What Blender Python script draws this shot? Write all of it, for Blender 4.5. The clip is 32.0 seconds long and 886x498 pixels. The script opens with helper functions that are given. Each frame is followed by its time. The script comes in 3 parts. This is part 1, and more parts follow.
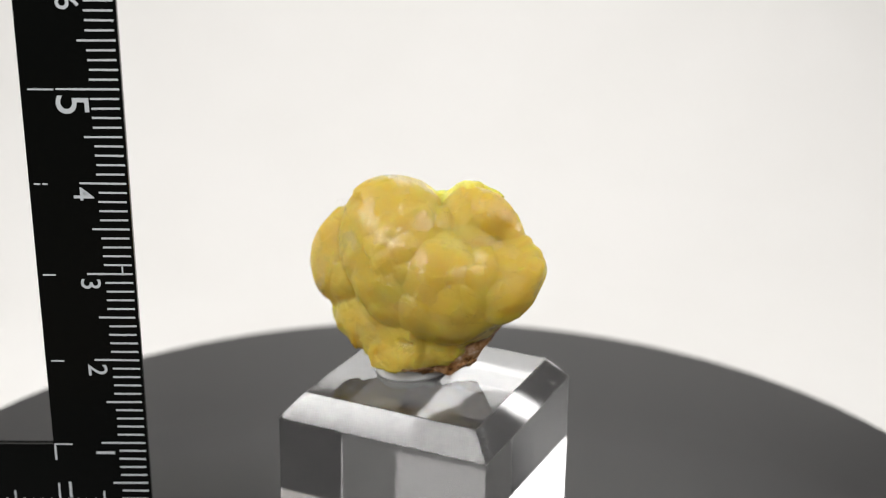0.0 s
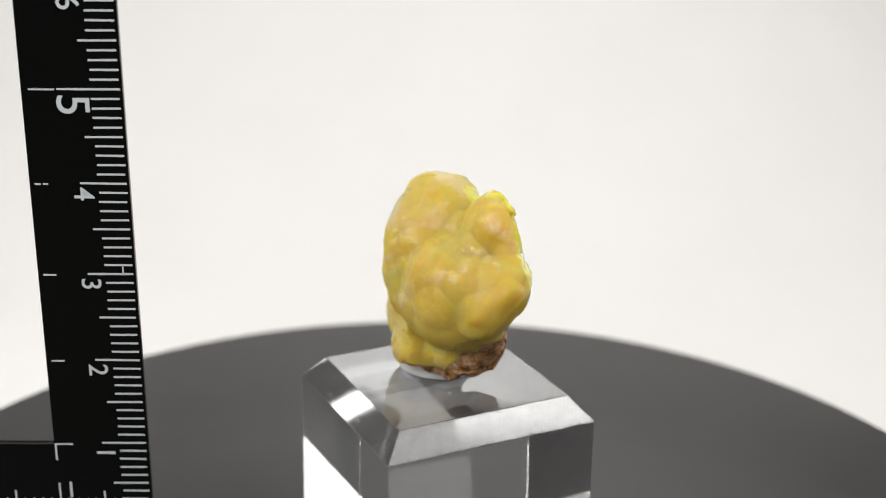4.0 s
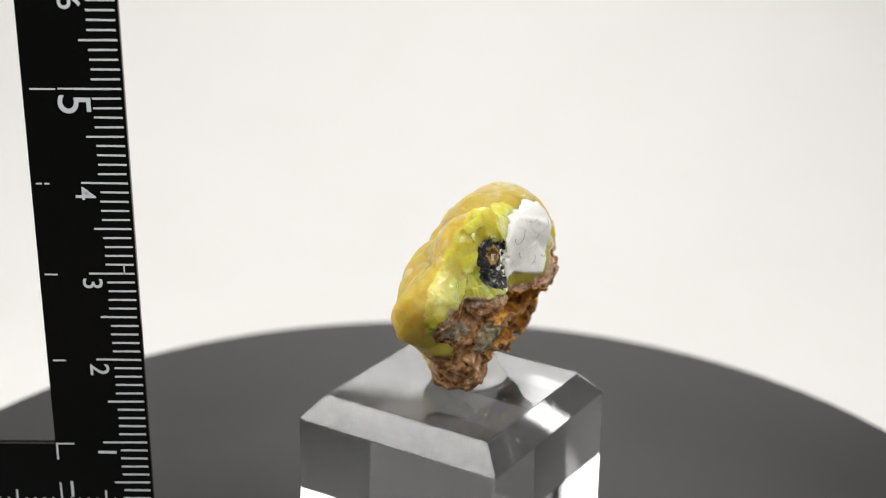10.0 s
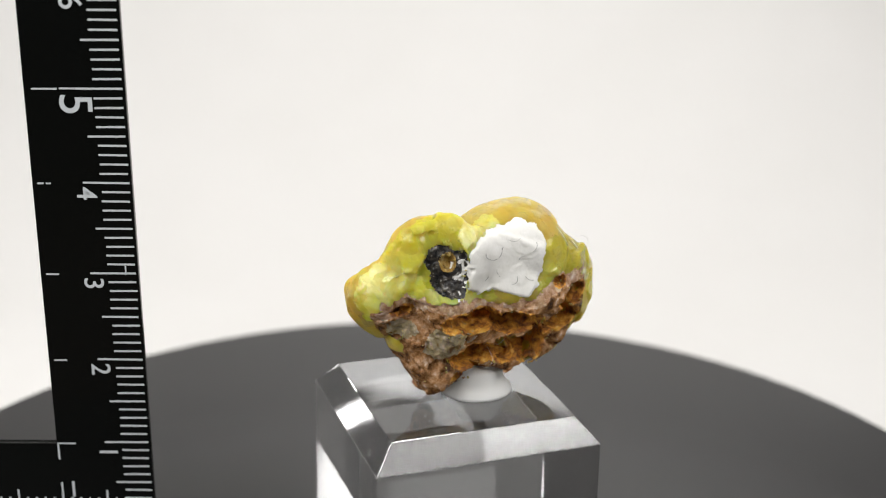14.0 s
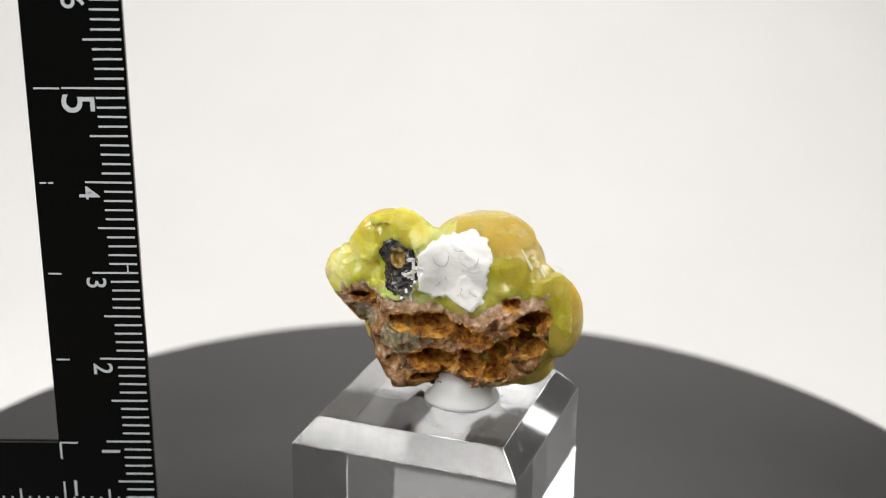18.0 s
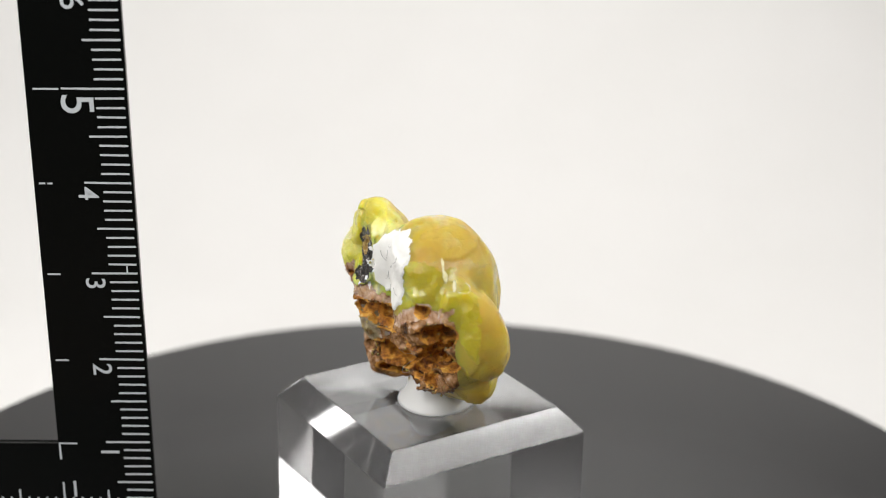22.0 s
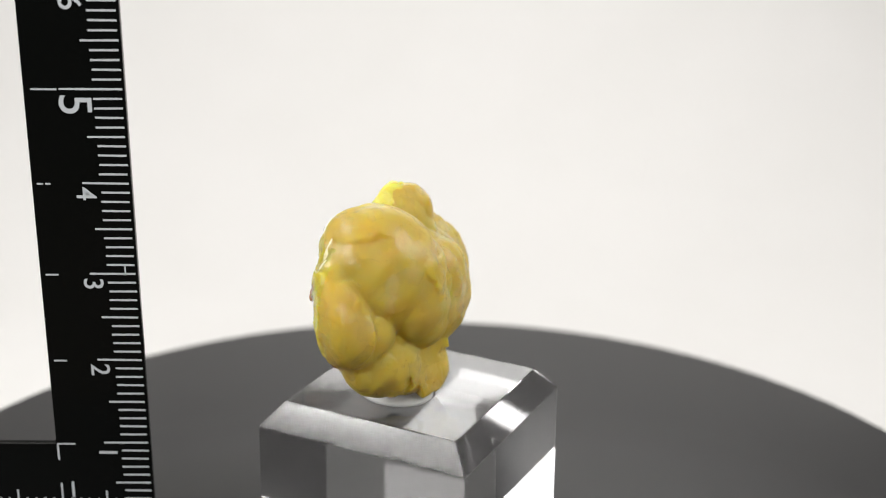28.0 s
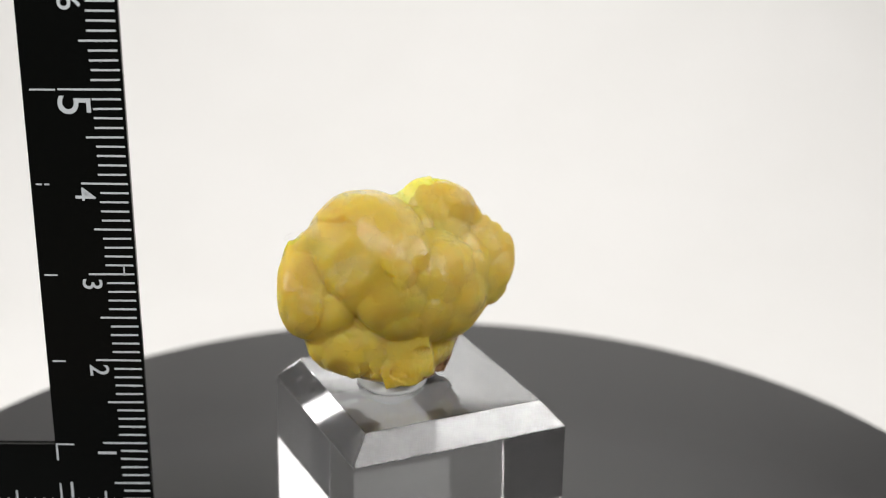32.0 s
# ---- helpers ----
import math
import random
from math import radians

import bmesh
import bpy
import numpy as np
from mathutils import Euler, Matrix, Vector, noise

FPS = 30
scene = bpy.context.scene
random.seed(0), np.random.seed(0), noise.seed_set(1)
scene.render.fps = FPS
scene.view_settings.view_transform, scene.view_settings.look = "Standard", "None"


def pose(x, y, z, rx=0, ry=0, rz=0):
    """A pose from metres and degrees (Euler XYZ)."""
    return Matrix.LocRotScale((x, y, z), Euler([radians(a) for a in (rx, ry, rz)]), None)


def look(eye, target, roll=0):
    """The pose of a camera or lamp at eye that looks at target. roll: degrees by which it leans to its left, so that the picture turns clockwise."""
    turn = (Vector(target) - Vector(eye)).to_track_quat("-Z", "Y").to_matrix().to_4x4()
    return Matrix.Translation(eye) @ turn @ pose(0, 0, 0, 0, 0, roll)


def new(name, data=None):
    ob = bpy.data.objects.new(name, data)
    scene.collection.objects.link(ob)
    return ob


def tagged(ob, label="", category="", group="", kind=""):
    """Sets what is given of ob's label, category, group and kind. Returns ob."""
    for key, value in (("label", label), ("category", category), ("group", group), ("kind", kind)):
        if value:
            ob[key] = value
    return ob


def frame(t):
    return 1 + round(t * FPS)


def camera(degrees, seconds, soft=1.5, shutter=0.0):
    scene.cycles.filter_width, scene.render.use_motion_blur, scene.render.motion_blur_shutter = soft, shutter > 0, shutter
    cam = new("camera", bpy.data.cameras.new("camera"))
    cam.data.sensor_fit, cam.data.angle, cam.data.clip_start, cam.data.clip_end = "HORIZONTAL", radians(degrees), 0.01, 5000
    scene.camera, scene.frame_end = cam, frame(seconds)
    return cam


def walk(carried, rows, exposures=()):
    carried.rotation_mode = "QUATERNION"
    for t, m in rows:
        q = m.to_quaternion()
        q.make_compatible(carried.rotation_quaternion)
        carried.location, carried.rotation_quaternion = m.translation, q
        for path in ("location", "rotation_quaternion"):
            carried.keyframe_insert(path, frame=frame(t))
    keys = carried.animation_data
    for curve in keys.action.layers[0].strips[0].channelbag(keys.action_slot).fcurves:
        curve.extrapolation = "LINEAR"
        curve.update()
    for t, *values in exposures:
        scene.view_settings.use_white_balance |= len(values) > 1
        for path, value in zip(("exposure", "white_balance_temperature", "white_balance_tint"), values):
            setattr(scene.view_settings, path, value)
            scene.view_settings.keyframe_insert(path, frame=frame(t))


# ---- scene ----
# A mineral specimen on a clear block turns on a black turntable before a white sweep,
# with a black corner ruler beside it. Lengths in metres; the turntable's axis is x = y = 0, its top z = 0.

import functools

SECONDS = 32.0
TURN = -9.692            # degrees a second, clockwise from above
MM = 0.001

# ---- camera ----
cam = camera(34.97, SECONDS, soft=1.1)
cam.data.dof.use_dof = True
cam.data.dof.focus_distance = 0.1475
cam.data.dof.aperture_fstop = 22.0
EYE = (0.00098, -0.14400, 0.08987)


def aim(right, down):
    """The camera's pose, panned by small angles (in thousandths of a radian) that carry the picture right and down."""
    return pose(*EYE, 70.449 + math.degrees(down / 1000), 0, math.degrees(right / 1000)) @ pose(0, 0, 0, 0, 0, 0.887)


PATH = [
    (0.0, aim(0.0, 0.0)), (3.5, aim(0.4, 0.0)), (6.0, aim(0.6, 0.0)), (9.0, aim(1.2, -0.2)), (11.5, aim(1.4, -0.2)),
    (14.0, aim(2.3, -0.32)), (16.5, aim(4.0, -0.64)), (17.5, aim(4.0, -0.6)), (19.0, aim(3.6, -0.4)),
    (22.0, aim(3.4, -0.2)), (25.5, aim(2.4, -0.04)), (28.0, aim(2.0, 0.0)), (29.5, aim(1.4, 0.12)),
    (30.2, aim(0.75, 0.45)), (31.0, aim(0.9, 0.32)), (32.0, aim(1.2, 0.24)),
]
walk(cam, PATH)

# ---- light ----
world = bpy.data.worlds.new("room")
scene.world = world
world.use_nodes = True
world.node_tree.nodes["Background"].inputs[0].default_value = (1.0, 0.97, 0.93, 1)
world.node_tree.nodes["Background"].inputs[1].default_value = 0.03


def area_lamp(name, eye, target, width, depth, watts, colour):
    data = bpy.data.lights.new(name, "AREA")
    data.shape, data.size, data.size_y, data.energy, data.color = "RECTANGLE", width, depth, watts, colour
    lamp = new(name, data)
    lamp.matrix_world = look(eye, target)
    return lamp


def tilted_bar(name, eye, target, along, width, depth, watts, colour):
    """A light bar whose length runs along a given direction."""
    lamp = area_lamp(name, eye, target, width, depth, watts, colour)
    z = (Vector(eye) - Vector(target)).normalized()
    x = (Vector(along) - z * Vector(along).dot(z)).normalized()
    y = z.cross(x)
    lamp.matrix_world = Matrix(((x.x, y.x, z.x, eye[0]), (x.y, y.y, z.y, eye[1]), (x.z, y.z, z.z, eye[2]), (0, 0, 0, 1)))
    return lamp


area_lamp("front_light_bar", (-0.010, -0.180, 0.228), (0, 0, 0.03), 0.40, 0.026, 0.58, (1.0, 0.985, 0.96))
area_lamp("front_left_softbox", (-0.200, -0.190, 0.145), (0, 0, 0.03), 0.13, 0.13, 0.43, (1.0, 0.985, 0.97))
area_lamp("front_right_softbox", (0.210, -0.175, 0.150), (0, 0, 0.03), 0.14, 0.12, 0.17, (1.0, 0.985, 0.97))
tilted_bar("left_corner_bar", (-0.215, -0.160, 0.287), (0, 0, 0.02), (-0.10, 0.045, 0.01), 0.17, 0.026, 0.19, (1.0, 0.985, 0.97))
tilted_bar("right_corner_bar", (0.215, -0.160, 0.287), (0, 0, 0.02), (0.10, 0.045, 0.01), 0.17, 0.026, 0.17, (1.0, 0.985, 0.97))
area_lamp("top_softbox", (-0.03, 0.07, 0.372), (-0.03, 0.07, 0), 0.42, 0.30, 0.22, (1.0, 0.985, 0.97))
tilted_bar("left_light_bar", (-0.280, 0.030, 0.222), (0, 0, 0.02), (0, 0.95, -0.3), 0.28, 0.07, 0.76, (1.0, 0.985, 0.97))
tilted_bar("right_light_bar", (0.280, 0.030, 0.222), (0, 0, 0.02), (0, 0.95, -0.3), 0.28, 0.07, 0.66, (1.0, 0.985, 0.97))
# Rear fill added without a known source, to brighten the block.
area_lamp("rear_fill_bar", (0.060, 0.285, 0.142), (0, 0, 0.03), 0.24, 0.045, 0.15, (1.0, 0.985, 0.97))
scene.view_settings.exposure = -0.63


# ---- materials ----
def material(name, base, rough=0.5, metal=0.0, **more):
    m = bpy.data.materials.new(name)
    m.use_nodes = True
    b = m.node_tree.nodes["Principled BSDF"]
    b.inputs["Base Color"].default_value = (*base, 1)
    b.inputs["Roughness"].default_value = rough
    b.inputs["Metallic"].default_value = metal
    for key, value in more.items():
        b.inputs[key.replace("_", " ")].default_value = value
    return m


def node(m, kind, **values):
    n = m.node_tree.nodes.new(kind)
    for key, value in values.items():
        n.inputs[key.replace("_", " ")].default_value = value
    return n


def link(m, a, out, b, into):
    m.node_tree.links.new(a.outputs[out], b.inputs[into])


def bsdf(m):
    return m.node_tree.nodes["Principled BSDF"]


def ramp(m, source, out, stops):
    n = m.node_tree.nodes.new("ShaderNodeValToRGB")
    while len(n.color_ramp.elements) < len(stops):
        n.color_ramp.elements.new(0.5)
    for e, (at, c) in zip(n.color_ramp.elements, stops):
        e.position, e.color = at, (*c, 1)
    link(m, source, out, n, "Fac")
    return n


def grained(m, scale, amount, low, high, bump=0.0, distance=0.0001, detail=6.0):
    """Colour that wanders between low and high, and a fine bump of the same grain."""
    tex = node(m, "ShaderNodeTexCoord")
    n = node(m, "ShaderNodeTexNoise", Scale=scale, Detail=detail, Roughness=0.6)
    link(m, tex, "Object", n, "Vector")
    r = ramp(m, n, "Fac", [(0.5 - amount, low), (0.5 + amount, high)])
    link(m, r, "Color", bsdf(m), "Base Color")
    if bump:
        b = node(m, "ShaderNodeBump", Strength=bump, Distance=distance)
        link(m, n, "Fac", b, "Height")
        link(m, b, "Normal", bsdf(m), "Normal")
    return tex, n


M_PAPER = material("white_paper", (0.86, 0.85, 0.83), 0.85)
grained(M_PAPER, 30, 0.3, (0.84, 0.83, 0.81), (0.87, 0.86, 0.845), 0.05, 0.0002)
M_TABLE = material("dark_table_top", (0.03, 0.022, 0.018), 0.5)
grained(M_TABLE, 14, 0.3, (0.02, 0.015, 0.012), (0.05, 0.035, 0.025), 0.1, 0.0005)
M_DIM_PANEL = material("dim_panel_grey", (0.10, 0.085, 0.082), 0.9)
grained(M_DIM_PANEL, 400, 0.3, (0.085, 0.072, 0.07), (0.115, 0.098, 0.095), 0.1, 0.0003)
M_DISC = material("black_turntable_plastic", (0.012, 0.012, 0.0125), 0.40, Specular_IOR_Level=0.42)
M_RULER = material("black_ruler_plastic", (0.0035, 0.004, 0.0036), 0.16, Specular_IOR_Level=0.3)
M_MARK = material("white_print", (0.55, 0.58, 0.60), 0.6)
M_BLOCK = material("clear_acrylic", (1, 1, 1), 0.0, Transmission_Weight=1.0, IOR=1.49)
smudge = node(M_BLOCK, "ShaderNodeTexNoise", Scale=220.0, Detail=6.0, Roughness=0.7)
link(M_BLOCK, node(M_BLOCK, "ShaderNodeTexCoord"), "Object", smudge, "Vector")
haze = node(M_BLOCK, "ShaderNodeMapRange", From_Min=0.35, From_Max=0.7, To_Min=0.994, To_Max=0.975)
link(M_BLOCK, smudge, "Fac", haze, "Value")
link(M_BLOCK, haze, "Result", bsdf(M_BLOCK), "Transmission Weight")
M_BEVEL = material("polished_acrylic_edge", (1, 1, 1), 0.10, Transmission_Weight=0.94, IOR=1.49)
M_PUTTY = material("white_silicone", (0.86, 0.86, 0.84), 0.28, Transmission_Weight=0.25, IOR=1.4, Subsurface_Weight=0.8, Subsurface_Scale=0.0012)
bsdf(M_PUTTY).inputs["Subsurface Radius"].default_value = (1.0, 1.0, 1.0)


def mineral(name, colours, size, rough, bump_size, bump, sub=0.0, sub_scale=0.001, **more):
    """A mineral surface: colours wander at two scales, with a fine bump, and light may enter it."""
    m = material(name, colours[0], rough, Subsurface_Weight=sub, Subsurface_Scale=sub_scale, **more)
    tex = node(m, "ShaderNodeTexCoord")
    wide = node(m, "ShaderNodeTexNoise", Scale=1.0 / size, Detail=5.0, Roughness=0.62, Distortion=0.4)
    link(m, tex, "Object", wide, "Vector")
    n = len(colours)
    r = ramp(m, wide, "Fac", [(0.30 + 0.42 * i / max(n - 1, 1), c) for i, c in enumerate(colours)])
    link(m, r, "Color", bsdf(m), "Base Color")
    fine = node(m, "ShaderNodeTexNoise", Scale=1.0 / bump_size, Detail=3.0, Roughness=0.55, Distortion=0.6)
    link(m, tex, "Object", fine, "Vector")
    b = node(m, "ShaderNodeBump", Strength=bump, Distance=bump_size)
    link(m, fine, "Fac", b, "Height")
    link(m, b, "Normal", bsdf(m), "Normal")
    rr = node(m, "ShaderNodeMapRange", From_Min=0.3, From_Max=0.7, To_Min=rough * 0.75, To_Max=min(rough * 1.3, 1.0))
    link(m, wide, "Fac", rr, "Value")
    link(m, rr, "Result", bsdf(m), "Roughness")
    if sub:
        bsdf(m).inputs["Subsurface Radius"].default_value = (1.0, 0.75, 0.12)
    return m


def mathn(m, operation, a, b=None):
    """A math node: each of a and b is a number or a (node, output)."""
    n = m.node_tree.nodes.new("ShaderNodeMath")
    n.operation = operation
    for i, x in enumerate((a, b)):
        if isinstance(x, tuple):
            m.node_tree.links.new(x[0].outputs[x[1]], n.inputs[i])
        elif x is not None:
            n.inputs[i].default_value = x
    return (n, "Value")


def waxy(name, colours, rough, facet, tilt, wrinkle, sub, sub_scale, shine):
    """Waxy translucent mineral: shallow facets under a glossy, finely wrinkled skin that is worn dull in places."""
    m = material(name, colours[0], rough, Subsurface_Weight=sub, Subsurface_Scale=sub_scale, IOR=1.5, Specular_IOR_Level=0.25, Coat_IOR=1.7, Coat_Roughness=0.09)
    tex = node(m, "ShaderNodeTexCoord")
    wide = node(m, "ShaderNodeTexNoise", Scale=1 / 0.0045, Detail=3.0, Roughness=0.55, Distortion=0.4)
    link(m, tex, "Object", wide, "Vector")
    tone = ramp(m, wide, "Fac", [(0.30 + 0.40 * i / (len(colours) - 1), c) for i, c in enumerate(colours)])
    link(m, tone, "Color", bsdf(m), "Base Color")
    # facets, their borders bent by noise, each a plane of its own tilt
    bend = node(m, "ShaderNodeTexNoise", Scale=1 / (facet * 0.7), Detail=2.0)
    link(m, tex, "Object", bend, "Vector")
    shift = m.node_tree.nodes.new("ShaderNodeVectorMath")
    shift.operation = "MULTIPLY_ADD"
    link(m, bend, "Color", shift, 0)
    shift.inputs[1].default_value = (facet * 0.6,) * 3
    link(m, tex, "Object", shift, 2)
    cell = node(m, "ShaderNodeTexVoronoi", Scale=1 / facet)
    link(m, shift, "Vector", cell, "Vector")
    scaled = m.node_tree.nodes.new("ShaderNodeVectorMath")
    scaled.operation = "SCALE"
    link(m, shift, "Vector", scaled, 0)
    scaled.inputs["Scale"].default_value = 1 / facet
    away = m.node_tree.nodes.new("ShaderNodeVectorMath")
    away.operation = "SUBTRACT"
    link(m, scaled, "Vector", away, 0)
    link(m, cell, "Position", away, 1)
    lean = m.node_tree.nodes.new("ShaderNodeVectorMath")
    lean.operation = "SUBTRACT"
    link(m, cell, "Color", lean, 0)
    lean.inputs[1].default_value = (0.5, 0.5, 0.5)
    plane = m.node_tree.nodes.new("ShaderNodeVectorMath")
    plane.operation = "DOT_PRODUCT"
    link(m, away, "Vector", plane, 0)
    link(m, lean, "Vector", plane, 1)
    fine = node(m, "ShaderNodeTexNoise", Scale=1 / 0.00027, Detail=1.5, Roughness=0.45, Distortion=0.6)
    link(m, tex, "Object", fine, "Vector")
    flat = node(m, "ShaderNodeBump", Strength=1.0, Distance=1.0)
    m.node_tree.links.new(mathn(m, "MULTIPLY", (plane, "Value"), facet * tilt)[0].outputs[0], flat.inputs["Height"])
    link(m, flat, "Normal", bsdf(m), "Normal")
    skin_bump = node(m, "ShaderNodeBump", Strength=1.0, Distance=1.0)
    m.node_tree.links.new(mathn(m, "MULTIPLY", (fine, "Fac"), wrinkle)[0].outputs[0], skin_bump.inputs["Height"])
    link(m, flat, "Normal", skin_bump, "Normal")
    link(m, skin_bump, "Normal", bsdf(m), "Coat Normal")
    split = node(m, "ShaderNodeSeparateColor")
    link(m, cell, "Color", split, "Color")
    glossy = node(m, "ShaderNodeMapRange", From_Min=0.58, From_Max=0.64, To_Min=0.05 * shine, To_Max=shine)
    link(m, split, "Red", glossy, "Value")
    patchy = node(m, "ShaderNodeTexNoise", Scale=1 / 0.0014, Detail=3.0)
    link(m, tex, "Object", patchy, "Vector")
    worn = node(m, "ShaderNodeMapRange", From_Min=0.38, From_Max=0.50, To_Min=0.2)
    link(m, patchy, "Fac", worn, "Value")
    weight = mathn(m, "MULTIPLY", (glossy, "Result"), (worn, "Result"))
    m.node_tree.links.new(weight[0].outputs[0], bsdf(m).inputs["Coat Weight"])
    bsdf(m).inputs["Subsurface Radius"].default_value = (1.0, 0.72, 0.16)
    bsdf(m).inputs["Subsurface Anisotropy"].default_value = 0.3
    return m


M_CRUST = waxy("yellow_smithsonite", ((0.53, 0.37, 0.058), (0.54, 0.395, 0.066), (0.51, 0.405, 0.078)), 0.45, 0.0020, 0.14, 0.00017, 1.0, 0.0044, 1.0)
M_AMBER = waxy("amber_fragment", ((0.52, 0.35, 0.055), (0.57, 0.40, 0.068), (0.62, 0.48, 0.095)), 0.35, 0.0020, 0.30, 0.00006, 1.0, 0.0030, 1.0)
M_BROKEN = waxy("lemon_fracture", ((0.56, 0.50, 0.06), (0.66, 0.60, 0.10), (0.80, 0.76, 0.30)), 0.25, 0.0018, 0.45, 0.00004, 1.0, 0.0030, 1.0)
M_GLASSY = waxy("olive_rim", ((0.46, 0.38, 0.045), (0.52, 0.45, 0.06), (0.60, 0.54, 0.12)), 0.25, 0.0015, 0.40, 0.00004, 1.0, 0.0034, 1.0)
M_FLAKE = mineral("pale_flake", ((0.66, 0.60, 0.26), (0.74, 0.69, 0.38), (0.80, 0.76, 0.50)), 0.0008, 0.3, 0.0003, 0.3)
M_MATRIX = mineral("rusty_gossan", ((0.03, 0.012, 0.004), (0.15, 0.062, 0.018), (0.34, 0.165, 0.058), (0.50, 0.29, 0.15), (0.78, 0.62, 0.48)), 0.0012, 0.22, 0.00025, 0.9)
M_QUARTZ = mineral("grey_quartz", ((0.16, 0.085, 0.03), (0.30, 0.235, 0.13), (0.37, 0.31, 0.20), (0.55, 0.41, 0.27), (0.82, 0.70, 0.54)), 0.0013, 0.16, 0.00025, 0.6, 0.3, 0.0008)
M_RIM = mineral("tan_crystal", ((0.24, 0.105, 0.045), (0.42, 0.24, 0.13), (0.55, 0.35, 0.22), (0.68, 0.50, 0.36), (0.86, 0.76, 0.62)), 0.0010, 0.14, 0.00022, 0.7, 0.3, 0.0008)
M_OCHRE = mineral("orange_ochre", ((0.06, 0.016, 0.004), (0.26, 0.085, 0.012), (0.60, 0.25, 0.03), (0.78, 0.42, 0.06), (0.76, 0.56, 0.26)), 0.0010, 0.7, 0.00014, 1.0)
M_DARK = mineral("dark_ore", ((0.006, 0.006, 0.007), (0.012, 0.012, 0.013), (0.022, 0.02, 0.018), (0.06, 0.05, 0.04), (0.45, 0.44, 0.40)), 0.0007, 0.12, 0.00040, 0.45)
M_GOLD = mineral("golden_pocket", ((0.10, 0.045, 0.01), (0.40, 0.24, 0.04), (0.7, 0.6, 0.3)), 0.0005, 0.35, 0.0002, 0.8)
M_WHITE = mineral("white_chalk", ((0.84, 0.83, 0.78), (0.88, 0.87, 0.83), (0.90, 0.89, 0.86)), 0.002, 0.7, 0.0004, 0.16)


# ---- mesh helpers ----
def mesh_of(bm, name):
    bmesh.ops.recalc_face_normals(bm, faces=bm.faces)
    me = bpy.data.meshes.new(name)
    bm.to_mesh(me)
    bm.free()
    return me


def part(name, bm, mat, parent=None, label="", smooth=False):
    me = bm if isinstance(bm, bpy.types.Mesh) else mesh_of(bm, name)
    if not me.materials:
        me.materials.append(mat)
    if smooth:
        me.polygons.foreach_set("use_smooth", [True] * len(me.polygons))
    ob = new(name, me)
    if parent:
        ob.parent = parent
    if label:
        ob["label"] = label
    return ob


def box(x0, y0, z0, x1, y1, z1, bevel=0.0, segments=2, bm=None):
    bm = bm or bmesh.new()
    made = bmesh.ops.create_cube(bm, size=1)["verts"]
    for v in made:
        v.co = ((x0 + x1) / 2 + v.co.x * (x1 - x0), (y0 + y1) / 2 + v.co.y * (y1 - y0), (z0 + z1) / 2 + v.co.z * (z1 - z0))
    if bevel:
        bmesh.ops.bevel(bm, geom=[e for e in bm.edges if e.verts[0] in made], offset=bevel, segments=segments, affect="EDGES", profile=0.5)
    return bm


def lathe(outline, steps=96):
    """A turned body from (radius, height) pairs, from the bottom's middle to the top's."""
    bm = bmesh.new()
    rings = []
    for r, z in outline:
        if r < 1e-7:
            rings.append([bm.verts.new((0, 0, z))])
        else:
            rings.append([bm.verts.new((r * math.cos(math.tau * i / steps), r * math.sin(math.tau * i / steps), z)) for i in range(steps)])
    for a, b in zip(rings, rings[1:]):
        for i in range(steps):
            j = (i + 1) % steps
            loop = [a[i % len(a)], a[j % len(a)], b[j % len(b)], b[i % len(b)]]
            bm.faces.new(list(dict.fromkeys(loop)))
    return bm


def tube(points, radius, sides=6):
    """A thin round strand along points."""
    bm = bmesh.new()
    rings = []
    for i, p in enumerate(points):
        d = (Vector(points[min(i + 1, len(points) - 1)]) - Vector(points[max(i - 1, 0)])).normalized()
        a = d.orthogonal().normalized()
        b = d.cross(a)
        rings.append([bm.verts.new(Vector(p) + radius * (math.cos(math.tau * k / sides) * a + math.sin(math.tau * k / sides) * b)) for k in range(sides)])
    for r, s in zip(rings, rings[1:]):
        for k in range(sides):
            bm.faces.new((r[k], r[(k + 1) % sides], s[(k + 1) % sides], s[k]))
    bm.faces.new(rings[0])
    bm.faces.new(rings[-1])
    return bm


# ---- setting: white sweep and unseen light panels ----
FLOOR = -0.034


def sweep():
    """One sheet of paper that lies on the table and rises behind in a wide curve."""
    bm = bmesh.new()
    line = [(-0.085, FLOOR), (0.16, FLOOR)]
    line += [(0.16 + 0.16 * math.sin(a), FLOOR + 0.16 - 0.16 * math.cos(a)) for a in (math.radians(i * 7.5) for i in range(1, 13))]
    line += [(0.32, 0.40)]
    rows = [[bm.verts.new((x, y, z)) for y, z in line] for x in (-0.38, 0.0, 0.38)]
    for a, b in zip(rows, rows[1:]):
        for i in range(len(line) - 1):
            bm.faces.new((a[i], b[i], b[i + 1], a[i + 1]))
    return bm


